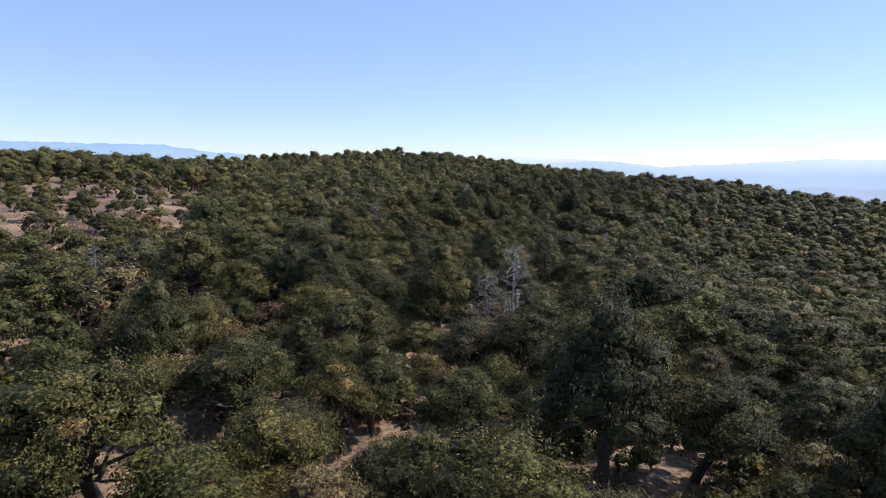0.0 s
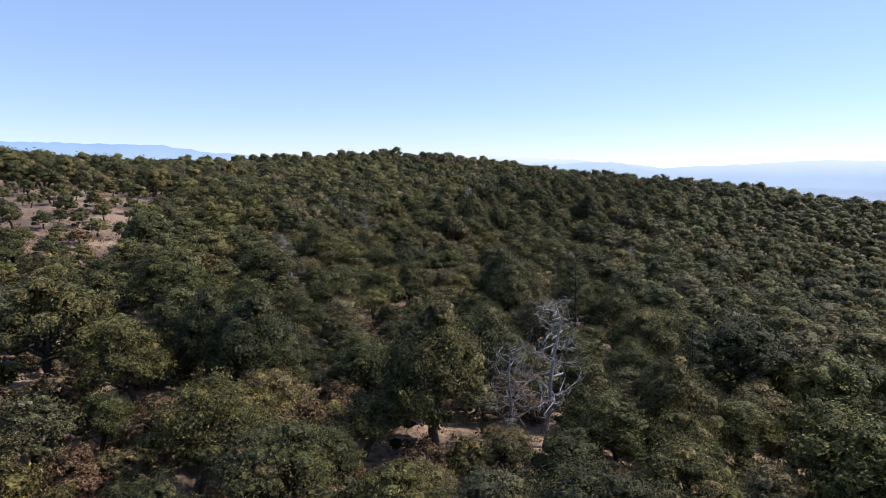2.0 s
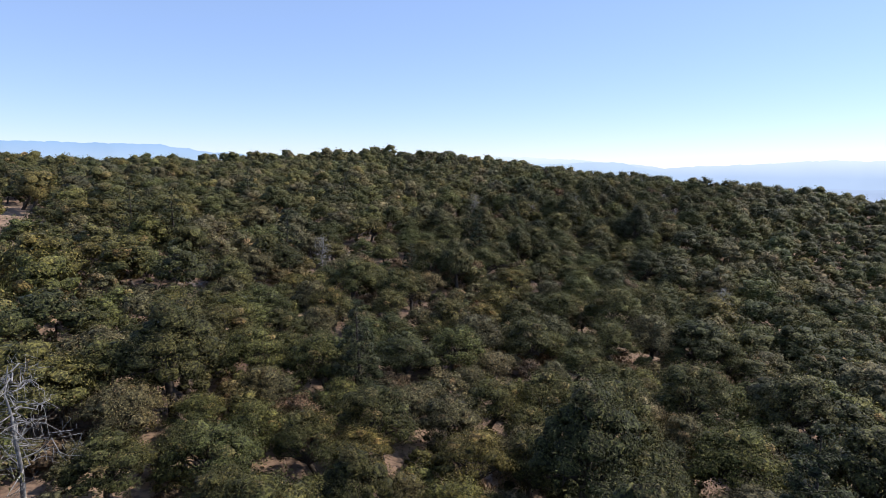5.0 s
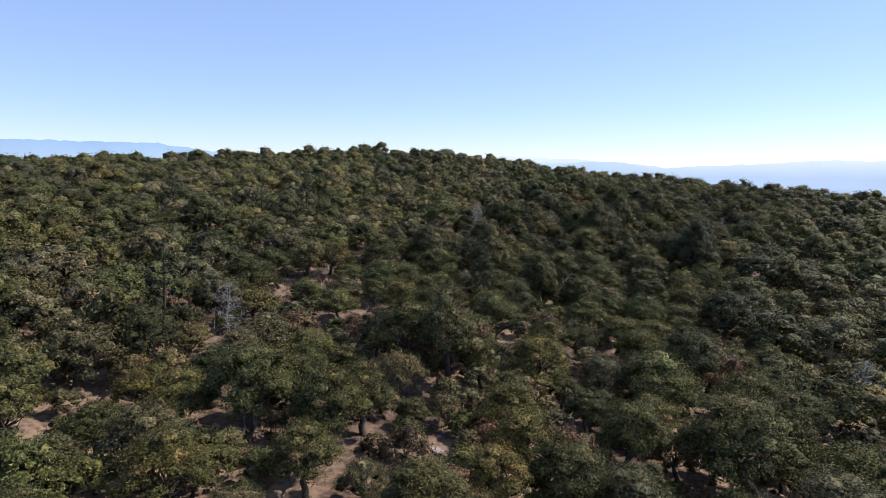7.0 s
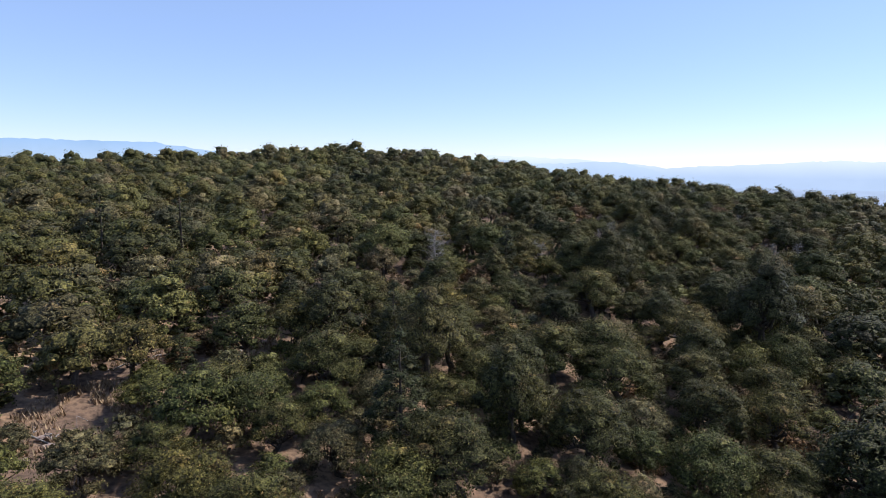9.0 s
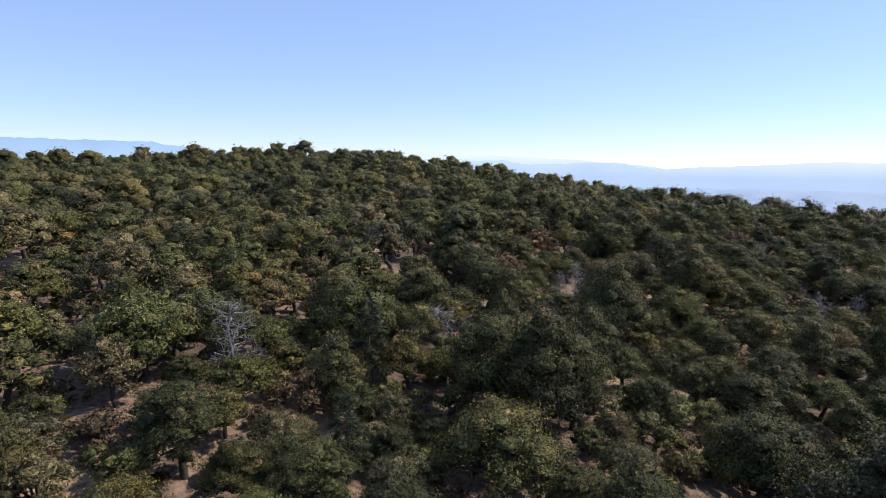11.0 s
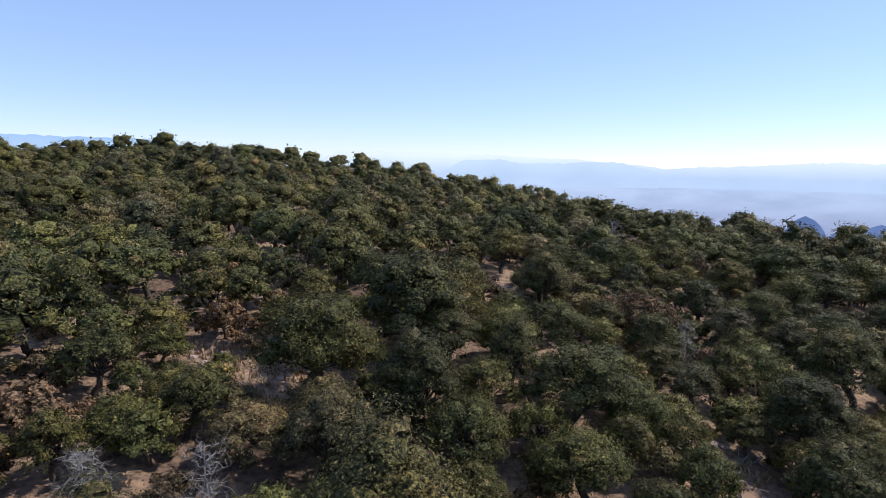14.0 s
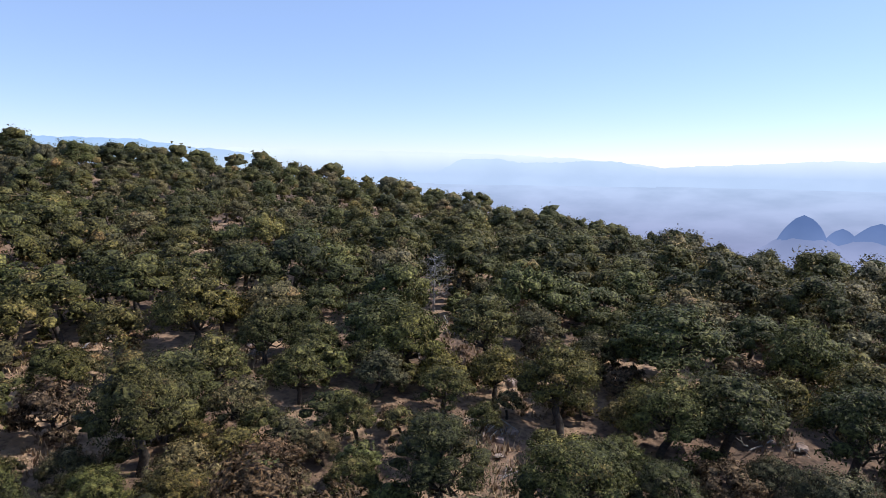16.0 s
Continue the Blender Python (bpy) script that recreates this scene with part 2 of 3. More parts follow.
def butte_mesh(name, x, y, base, top, rad, squat, mat, seed):
    """A steep far butte with a rounded head and gullied flanks."""
    rings, sides = 14, 48
    v, q = [], []
    for i in range(rings + 1):
        u = i / rings
        for k in range(sides):
            a = 2 * math.pi * k / sides
            w = 1 + 0.16 * noise.noise((math.cos(a) * 1.6 + seed, math.sin(a) * 1.6, u * 1.5)) + 0.06 * noise.noise((math.cos(a) * 6, math.sin(a) * 6 + seed, u * 4))
            rr = rad * w * (1 - u ** squat) ** 0.62
            v.append((x + rr * math.cos(a), y + rr * math.sin(a), base + (top - base) * u))
    for i in range(rings):
        for k in range(sides):
            a, b = i * sides + k, i * sides + (k + 1) % sides
            q.append((a, b, b + sides, a + sides))
    return mesh_from(name, v, q, mat, True)


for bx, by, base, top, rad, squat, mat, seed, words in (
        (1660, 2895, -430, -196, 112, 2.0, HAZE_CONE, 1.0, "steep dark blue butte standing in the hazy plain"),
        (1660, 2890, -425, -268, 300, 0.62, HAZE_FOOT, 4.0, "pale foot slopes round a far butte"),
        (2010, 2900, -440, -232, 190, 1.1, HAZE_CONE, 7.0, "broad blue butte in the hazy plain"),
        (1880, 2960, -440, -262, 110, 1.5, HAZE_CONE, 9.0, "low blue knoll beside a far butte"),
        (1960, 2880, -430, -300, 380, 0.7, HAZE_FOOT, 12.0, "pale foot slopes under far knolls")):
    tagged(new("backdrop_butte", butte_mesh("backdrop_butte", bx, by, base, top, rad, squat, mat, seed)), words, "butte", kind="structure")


# ============ trees ============
rng = np.random.default_rng(7)


def unit(a):
    return a / (np.linalg.norm(a, axis=1, keepdims=True) + 1e-6)


def leaves(centres, normals, size, r, loose=0.6):
    """Small pointed leaf sprays of three corners, and their normals."""
    k = len(centres)
    nrm = unit(normals + r.normal(0, loose, (k, 3)))
    t = unit(np.cross(nrm, r.normal(0, 1, (k, 3))))
    s = np.cross(nrm, t)
    ln = size * r.uniform(0.6, 1.5, (k, 1))
    wd = ln * r.uniform(0.5, 0.8, (k, 1))
    droop = nrm * ln * r.uniform(-0.3, 0.1, (k, 1))
    v = np.stack([centres - t * ln * 0.5 + s * wd * 0.55, centres - t * ln * 0.4 - s * wd * 0.55, centres + t * ln * 0.65 + droop], 1)
    return v.reshape(-1, 3), np.arange(3 * k).reshape(k, 3), np.repeat(nrm, 3, axis=0)


def ico(fine):
    """A ball of 20 faces, or of 80."""
    bm = bmesh.new()
    bmesh.ops.create_icosphere(bm, subdivisions=2 if fine else 1, radius=1.0)
    v = np.array([w.co[:] for w in bm.verts])
    f = np.array([[w.index for w in face.verts] for face in bm.faces])
    bm.free()
    return v, f


BALLS = (ico(False), ico(True))


def cores(puffs, r, flat, scale, fine):
    """The dense inner mass of each puff: a rough, dented clump."""
    bv, bf = BALLS[fine]
    vs, fs, ns = [], [], []
    for i, (x, y, z, rad) in enumerate(puffs):
        a = r.uniform(0, 6.28)
        turn = np.array([[math.cos(a), -math.sin(a), 0], [math.sin(a), math.cos(a), 0], [0, 0, 1]])
        d = bv @ turn
        vs.append(d * r.uniform(0.62, 1.25, (len(bv), 1)) * rad * scale * np.array([1, 1, flat]) + np.array([x, y, z]))
        ns.append(d + r.normal(0, 0.35, d.shape))
        fs.append(bf + i * len(bv))
    return np.concatenate(vs), np.concatenate(fs), unit(np.concatenate(ns))


def puff_leaves(puffs, count, size, r, core=0.6, flat=0.68, fine=False, sprays=9):
    """Leaves over a set of puffs (x, y, z, radius): each puff bears sprays on its outside, each spray a tuft of leaves.
    Returns corners, faces and normals; the normals follow puff and crown together."""
    puffs = np.asarray(puffs)
    mid = np.average(puffs[:, :3], axis=0, weights=puffs[:, 3] ** 2) * np.array([1, 1, 0.62])
    pk = np.repeat(np.arange(len(puffs)), sprays)
    d = unit(r.normal(0, 1, (len(pk), 3)) + np.array([0, 0, 0.35]))
    tuft = puffs[pk, :3] + d * puffs[pk, 3:4] * r.uniform(0.70, 1.10, (len(pk), 1)) * np.array([1, 1, flat])
    share = puffs[pk, 3] ** 2 * r.uniform(0.4, 1.6, len(pk))
    pick = r.choice(len(pk), count, p=share / share.sum())
    c = tuft[pick] + np.clip(r.normal(0, 0.24, (count, 3)), -0.36, 0.36) * puffs[pk[pick], 3:4] * np.array([1, 1, 0.7])
    v, f, n = leaves(c, d[pick] * 0.55 + unit(c - mid) * 0.65 + np.array([0, 0, 0.15]), size, r, 0.42)
    cv, cf, cn = cores(puffs, r, flat, core, fine)
    cn = unit(cn * 0.55 + unit(cv - mid) * 0.6)
    return np.concatenate([v, cv]), np.concatenate([f, cf + len(v)]), np.concatenate([n, cn])


def tube(path, radii, sides):
    path = np.asarray(path, float)
    v, q = [], []
    for i, p in enumerate(path):
        d = path[min(i + 1, len(path) - 1)] - path[max(i - 1, 0)]
        d /= np.linalg.norm(d) + 1e-9
        u = np.cross(d, (0.31, 0.95, 0.1) if abs(d[2]) > 0.6 else (0, 0, 1))
        u /= np.linalg.norm(u) + 1e-9
        w = np.cross(d, u)
        for k in range(sides):
            a = 2 * math.pi * k / sides
            v.append(p + radii[i] * (math.cos(a) * u + math.sin(a) * w))
    for i in range(len(path) - 1):
        for k in range(sides):
            a, b = i * sides + k, i * sides + (k + 1) % sides
            q.append((a, b, b + sides, a + sides))
    return v, q


class Bag:
    """Gathers quads of several pieces for one mesh."""

    def __init__(self):
        self.v, self.q, self.n = [], [], 0

    def add(self, v, q):
        self.v.append(np.asarray(v, np.float32))
        self.q.append(np.asarray(q, np.int32) + self.n)
        self.n += len(v)

    def mesh(self, name, mat, smooth_faces=False, normals=None):
        return mesh_from(name, np.concatenate(self.v), np.concatenate(self.q), mat, smooth_faces, normals)


def limb(start, end, r0, r1, r, sides=5, bend=0.18, parts=4):
    start, end = np.asarray(start, float), np.asarray(end, float)
    ln = np.linalg.norm(end - start)
    pts = [start + (end - start) * i / parts + (r.normal(0, bend * ln * 0.35, 3) if 0 < i < parts else 0) for i in range(parts + 1)]
    return tube(pts, np.linspace(r0, r1, parts + 1), sides)


def broadleaf(h, rad, r, puffs=24, low=0.28, swell=1.0, skirt=5, spread_out=0.78):
    """A wide oak: crooked trunk, spreading limbs, puffs of foliage at their ends."""
    lean = r.normal(0, 0.10 * h, 2)
    fork = np.array([lean[0], lean[1], h * r.uniform(0.26, 0.38)])
    wood, ps = Bag(), []
    wood.add(*limb((0, 0, -0.4), fork, 0.048 * h, 0.034 * h, r, 7, 0.12))
    for i in range(puffs):
        a = 2.4 * i + r.uniform(-0.5, 0.5)
        u = math.sqrt((i + 0.5) / puffs)
        d = rad * spread_out * u * r.uniform(0.88, 1.08)
        top = h * (0.86 - 0.40 * u ** 2.4) * r.uniform(0.86, 1.06)
        p = np.array([lean[0] + d * math.cos(a), lean[1] + d * math.sin(a), max(top, h * low)])
        pr = rad * r.uniform(0.26, 0.40) * swell
        ps.append((*p, pr))
        if i % 2 == 0 or u > 0.7:
            wood.add(*limb(fork, p, 0.018 * h, 0.014, r, 4, 0.3))
    for i in range(skirt):                     # lower boughs round the outside
        a = 2.4 * i + 1.0 + r.uniform(-0.4, 0.4)
        d = rad * r.uniform(0.45, 0.85)
        ps.append((lean[0] + d * math.cos(a), lean[1] + d * math.sin(a), h * r.uniform(low * 0.55, low + 0.22), rad * r.uniform(0.20, 0.32) * swell))
    return wood, ps


def conifer(h, rad, r, tiers=11):
    wood, ps = Bag(), []
    wood.add(*limb((0, 0, -0.4), (r.normal(0, 0.1), r.normal(0, 0.1), h), 0.024 * h, 0.01, r, 7, 0.03))
    for i in range(tiers):
        u = i / (tiers - 1)
        z = h * (0.22 + 0.75 * u)
        for k in range(5 if u < 0.8 else 3):
            a = 1.9 * i + 2 * math.pi * k / 5 + r.uniform(-0.3, 0.3)
            d = rad * (1 - u) ** 0.75 * r.uniform(0.55, 1.0) + 0.08
            ps.append((d * math.cos(a), d * math.sin(a), z + r.uniform(-0.15, 0.15), rad * (0.30 - 0.14 * u)))
            wood.add(*limb((0, 0, z - 0.15), (d * math.cos(a), d * math.sin(a), z), 0.03, 0.01, r, 3, 0.1, 2))
    return wood, ps


def dead_wood(h, rad, r, main=16, twigs=5):
    """Bare grey wood: a straight stem, then crooked branches, each with its twigs."""
    stem = Bag()
    stem.add(*limb((0, 0, -0.4), (r.normal(0, 0.15), r.normal(0, 0.15), h), 0.02 * h, 0.02, r, 7, 0.05, 6))
    bags = [stem]
    for i in range(main):
        u = (i + 0.5) / main
        a = 2.4 * i + r.uniform(-0.4, 0.4)
        z = h * (0.22 + 0.75 * u)
        ln = rad * (1.0 - 0.55 * u) * r.uniform(0.6, 1.1)
        foot = np.array([0, 0, z])
        e = np.array([ln * math.cos(a), ln * math.sin(a), z + ln * r.uniform(-0.15, 0.35)])
        bag = Bag()
        bag.add(*limb(foot, e, 0.034, 0.010, r, 4, 0.35, 5))
        for k in range(twigs):
            s = foot + (e - foot) * r.uniform(0.3, 1.0)
            bag.add(*limb(s, s + r.normal(0, 0.17 * rad, 3) + np.array([0, 0, 0.05]), 0.014, 0.005, r, 3, 0.4, 3))
        bags.append(bag)
    return bags


KINDS = {
    # name: (leaves, label, category, height, crown radius)
    "oak_tree": (OAK, "olive green evergreen oak with dark crooked trunk", "tree", 5.4, 2.9),
    "grey_oak_tree": (GREY_OAK, "grey-green oak with pale sunlit leaf sprays", "tree", 4.8, 2.6),
    "bright_oak_tree": (LIME, "yellow-green oak with a loose rounded crown", "tree", 4.6, 2.6),
    "juniper_tree": (JUNIPER, "dense dark green juniper with foliage to the ground", "tree", 5.0, 2.4),
    "pine_tree": (PINE, "slim dark green pine among the oaks", "tree", 7.0, 1.9),
    "brush_bush": (BRUSH, "low dry brown bush on bare soil", "bush", 1.7, 1.3),
}


def shape_of(kind, r, far=0):
    h, rad = KINDS[kind][3:]
    if far and kind != "pine_tree":
        return broadleaf(h, rad, r, (22, 17, 13)[far], 0.14 if kind == "juniper_tree" else 0.33, (1.05, 1.15, 1.25)[far], 4, (0.78, 0.74, 0.68)[far])
    if kind == "pine_tree":
        return conifer(h, rad, r, 11 if not far else 7)
    if kind == "juniper_tree":
        return broadleaf(h, rad, r, 30, 0.12)
    if kind == "brush_bush":
        return broadleaf(h, rad, r, 8, 0.25)
    if kind == "oak_tree":
        return broadleaf(h, rad, r, 26, 0.47, 0.86, 1)
    return broadleaf(h, rad, r, 24, 0.30, 0.95, 6)


def crown_mesh(name, form, mat):
    v, f, n = form
    return mesh_from(name, v, f, mat, True, n)


def make_tree(kind, count, size, level, seed):
    """One tree as a thing: an empty at its foot with trunk and crown."""
    r = np.random.default_rng(seed)
    mat, label, cat, h, rad = KINDS[kind]
    wood, ps = shape_of(kind, r)
    ob = tagged(new(kind), label, cat, kind.replace("_", " ") + "s on the ridge")
    trunk = new("trunk", wood.mesh("trunk", BARK, True))
    crown = new("crown", crown_mesh("crown", puff_leaves(ps, count, size, r, (0.54, 0.64)[level], 0.62, level == 0, (14, 10)[level]), mat))
    trunk.parent = crown.parent = ob
    return ob


STOCK, USED = {}, set()


def plant(kind, level, x, y, s=1.0, turn=0.0, tall=1.0, which=0):
    """Sets a tree of the given kind on the ground; level 0 is the finest foliage."""
    key = (kind, level, which)
    if key not in STOCK:
        count, size = ((12500, 0.088), (5600, 0.14))[level]
        if kind == "brush_bush":
            count //= 4
        STOCK[key] = make_tree(kind, count, size * (0.8 if kind in ("pine_tree", "juniper_tree") else 1.0), level, 11 * which + 5 * level + len(kind) * 31)
    m = pose(x, y, gz(x, y) - 0.05, 0, 0, turn) @ Matrix.Diagonal((s, s, s * tall, 1))
    if key in USED:
        return copy_thing(STOCK[key], m)
    USED.add(key)
    STOCK[key].matrix_world = m
    return STOCK[key]


def course(y):
    """The middle line of the strip of woodland that is seen from nearest."""
    return float(np.interp(y, (0, 70, 106, 142, 172, 195, 260), (0, 1, 7, 21, 41, 60, 110)))


STRIP = [(course(v), v) for v in range(0, 200, 6)]


def nearness(x, y):
    """Least distance at which a spot of the woods lies ahead of the strip's middle line."""
    return min((math.hypot(x - a, y - b) for a, b in STRIP if y - b > 12 and y - b > 1.15 * abs(x - a) - 3), default=30.0)


TAKEN = {}


def free(x, y, gap):
    i, j = int(x // 6), int(y // 6)
    for a in (-1, 0, 1):
        for c in (-1, 0, 1):
            for (px, py, pr) in TAKEN.get((i + a, j + c), ()):
                if (px - x) ** 2 + (py - y) ** 2 < (gap + pr) ** 2:
                    return False
    return True


def take(x, y, gap):
    TAKEN.setdefault((int(x // 6), int(y // 6)), []).append((x, y, gap))


# open ground: x, y, half width, half depth
CLEARINGS_NEAR = [
    (-6.5, 33.8, 1.2, 4.0), (-4.9, 28.3, 1.2, 4.0), (-10.0, 21.6, 1.2, 4.0), (3.3, 18.5, 1.4, 4.0), (-84.4, 116.7, 6.7, 12.8), (-65.2, 110.3, 6.4, 12.1),
    (-46.0, 83.6, 5.7, 10.8), (-85.6, 134.3, 5.1, 9.6), (-11.0, 35.0, 1.5, 4.0), (-16.0, 37.3, 1.2, 4.0), (-50.6, 85.7, 6.3, 12.0), (-11.6, 59.5, 1.5, 4.0),
    (-18.6, 76.9, 1.2, 4.0), (2.1, 78.0, 1.3, 4.0), (-8.7, 107.8, 1.2, 4.0), (1.0, 105.9, 1.2, 4.0), (-22.1, 105.6, 1.2, 4.0), (-10.3, 132.1, 2.9, 5.5),
    (-10.5, 138.9, 2.3, 4.3),
]
CLEARINGS_FAR = [
    (-5.3, 144.2, 1.3, 4.0), (26.6, 155.1, 1.2, 4.0), (0.3, 181.9, 1.7, 4.0), (29.7, 181.1, 1.3, 4.0), (31.8, 177.5, 1.2, 4.0), (21.6, 183.6, 1.2, 4.0),
    (7.3, 197.2, 1.6, 4.0), (32.4, 202.9, 2.0, 4.0), (28.2, 202.5, 1.6, 4.0), (54.5, 195.4, 1.3, 4.0), (46.4, 219.6, 2.3, 4.3), (60.2, 229.1, 1.7, 4.0),
    (64.2, 224.9, 1.2, 4.0), (62.0, 218.0, 1.4, 4.0), (74.8, 218.6, 1.2, 4.0), (49.2, 225.2, 1.2, 4.0), (40.6, 224.5, 1.5, 4.0), (-168.2, 595.1, 5.6, 10.6),
    (74.3, 226.9, 1.2, 4.0),
]
CLEARINGS = [(-66, 108, 24, 30), (-48, 84, 13, 19), (-42, 76, 9, 10)] + CLEARINGS_NEAR + CLEARINGS_FAR


def open_ground(x, y):
    return any(((x - a) / c) ** 2 + ((y - b) / d) ** 2 < 1 for a, b, c, d in CLEARINGS)


def pick_kind(x, y, u):
    shift = noise.noise((x * 0.03, y * 0.03, 2.0)) * 0.22
    u = u + shift
    for lim, k in ((0.37, "oak_tree"), (0.58, "grey_oak_tree"), (0.74, "bright_oak_tree"), (0.93, "juniper_tree"), (0.94, "pine_tree")):
        if u < lim:
            return k
    return "brush_bush"



def dead_tree(x, y, s, seed, h=5.6, rad=2.4):
    """A dead standing tree of bare silvery wood."""
    ob = tagged(new("dead_tree"), "dead standing tree with bare silver-grey branches", "dead tree", "dead trees")
    for i, bag in enumerate(dead_wood(h, rad, np.random.default_rng(900 + seed), 24, 9)):
        name = "branch" if i else "trunk"
        new(name, bag.mesh(name, DEADWOOD, True)).parent = ob
    ob.matrix_world = pose(x, y, gz(x, y), 0, 0, 53 * seed) @ Matrix.Diagonal((s, s, s, 1))


dead_tree(5.2, 44.6, 1.30, 1, 5.6, 1.9)
dead_tree(3.2, 44.2, 0.85, 2)
dead_tree(-14.5, 72.3, 0.95, 3)
for spot in ((5.2, 44.6, 2.0), (3.2, 44.2, 1.0), (-14.5, 72.3, 1.4)):
    take(*spot)

# trees that stand out, stretch by stretch: kind, x, y, size
KEY = {"o": "oak_tree", "g": "grey_oak_tree", "b": "bright_oak_tree", "j": "juniper_tree", "p": "pine_tree", "u": "brush_bush", "d": "dead_tree"}
STAND_A = [
    ("o", 6.8, 28.3, 1.32), ("o", 9.9, 22.9, 1.08), ("j", 23.5, 37.3, 1.30), ("o", -8.7, 23.4, 0.97), ("g", -5.9, 22.2, 0.75), ("g", -2.0, 19.3, 0.81),
    ("g", 13.5, 20.2, 0.79), ("o", -17.0, 26.1, 0.96), ("g", -20.2, 38.1, 1.07), ("j", -18.9, 46.2, 1.27), ("o", -9.2, 37.8, 1.06), ("j", -4.7, 34.4, 0.95),
    ("g", 1.8, 33.5, 0.95), ("o", 2.0, 27.5, 0.66), ("b", 15.3, 37.9, 1.13), ("o", -13.1, 21.3, 0.64), ("j", -13.6, 18.4, 0.52), ("j", 1.8, 21.4, 0.52),
    ("d", -30.0, 51.8, 0.65), ("o", -94.3, 163.3, 1.19), ("o", -80.1, 158.9, 1.17), ("o", -113.5, 176.0, 1.28),
]
STAND_B = [
    ("g", -15.7, 38.7, 0.72), ("j", -4.6, 37.7, 0.72), ("g", -0.7, 37.3, 0.57), ("g", 3.1, 41.1, 0.75), ("o", 7.2, 41.3, 0.76), ("o", 10.6, 40.9, 0.75),
    ("b", 14.5, 44.9, 0.86), ("b", 17.8, 43.5, 0.82), ("p", 15.1, 52.2, 0.86), ("g", 24.1, 50.5, 0.55), ("b", 11.9, 54.7, 0.80),
]
STAND_C = [
    ("g", -7.3, 58.7, 0.87), ("g", -2.8, 57.8, 0.77), ("g", 0.3, 58.2, 0.75), ("o", -7.3, 63.3, 1.01), ("g", 9.0, 68.8, 0.91), ("g", 12.2, 63.5, 0.82),
    ("g", 16.3, 62.9, 0.85), ("j", 27.2, 78.4, 0.89), ("g", 31.9, 96.8, 1.14), ("o", -24.0, 83.3, 0.85), ("o", -30.1, 85.5, 0.66), ("o", -2.6, 79.8, 0.73),
    ("b", -8.0, 78.0, 0.85), ("j", 6.0, 74.5, 0.94), ("b", 40.6, 128.1, 1.37), ("g", -1.5, 75.0, 0.47), ("b", -1.9, 68.8, 0.51), ("o", -24.8, 72.5, 0.83),
    ("g", -9.0, 54.4, 0.59), ("g", 5.0, 58.3, 0.68), ("o", 14.2, 60.6, 0.59),
]
STAND_D = [
    ("g", -10.7, 101.8, 0.87), ("g", -13.9, 100.9, 0.63), ("o", -8.0, 105.7, 0.89), ("o", -2.6, 107.2, 0.80), ("o", -4.2, 101.0, 0.76), ("g", -1.7, 100.9, 0.68),
    ("g", -17.8, 108.1, 0.96), ("o", 5.4, 109.2, 0.90), ("g", 1.6, 110.3, 0.64), ("g", 11.5, 117.3, 0.84), ("b", 15.5, 114.6, 1.17), ("o", 16.7, 105.8, 1.05),
    ("j", 30.6, 128.7, 1.17), ("d", 32.8, 122.2, 0.82), ("o", 3.4, 102.9, 0.58), ("g", 9.1, 102.4, 0.86), ("g", 3.9, 99.9, 0.58), ("b", 22.2, 106.2, 0.79),
    ("o", -18.2, 104.6, 0.68), ("b", -13.8, 97.2, 0.65), ("b", -3.5, 97.1, 0.66),
]
STAND_E = [
    ("b", -9.4, 126.5, 0.72), ("g", -11.3, 130.7, 0.49), ("o", -2.8, 126.8, 0.69), ("o", -0.9, 132.8, 0.62), ("g", 2.6, 132.5, 0.89), ("b", 5.3, 129.8, 0.83),
    ("o", 8.0, 137.1, 0.66), ("o", 8.1, 148.3, 0.84), ("j", 14.1, 135.5, 1.08), ("g", 18.2, 139.3, 0.78), ("j", 32.8, 153.7, 1.25), ("j", 41.3, 155.9, 1.30),
    ("o", 26.2, 139.3, 0.87), ("o", 16.2, 128.7, 0.56),
]
STAND_F = [
    ("o", 1.6, 179.8, 0.82), ("o", -2.5, 188.6, 0.93), ("o", -0.5, 200.6, 0.93), ("o", 3.8, 199.6, 0.83), ("g", 31.9, 183.6, 0.95), ("o", 25.0, 187.1, 0.72),
    ("j", 34.8, 181.2, 0.71), ("o", 16.1, 170.0, 0.69), ("o", 11.2, 169.5, 0.60), ("o", 35.8, 172.8, 0.60), ("j", 39.4, 172.9, 0.84), ("g", 39.9, 171.0, 0.62),
    ("j", 29.7, 168.0, 0.80), ("b", 24.3, 171.7, 0.68), ("b", 7.7, 171.4, 0.38), ("d", 6.3, 167.8, 0.90), ("b", 44.9, 182.1, 0.92), ("d", 56.4, 190.4, 0.52),
    ("b", 7.3, 165.5, 0.64), ("g", 15.4, 165.7, 0.58), ("u", 10.4, 165.9, 0.96),
]
STAND_G = [
    ("b", 23.5, 203.1, 0.72), ("b", 26.4, 203.0, 0.67), ("b", 41.0, 201.8, 0.60), ("o", 43.9, 200.8, 0.61), ("o", 48.8, 207.3, 0.73), ("b", 45.3, 197.3, 0.70),
    ("j", 49.4, 196.5, 0.60), ("o", 51.8, 196.4, 0.57), ("o", 55.1, 197.9, 0.48), ("b", 59.7, 201.0, 0.79), ("o", 66.2, 207.4, 0.74), ("o", 51.8, 202.4, 0.64),
    ("g", 45.1, 191.5, 0.67), ("o", 49.1, 192.6, 0.57), ("d", 29.0, 192.0, 0.39), ("b", 30.2, 194.3, 0.54), ("o", 41.7, 211.9, 0.57), ("o", 60.0, 207.5, 0.68),
    ("b", 25.8, 190.1, 0.52),
]
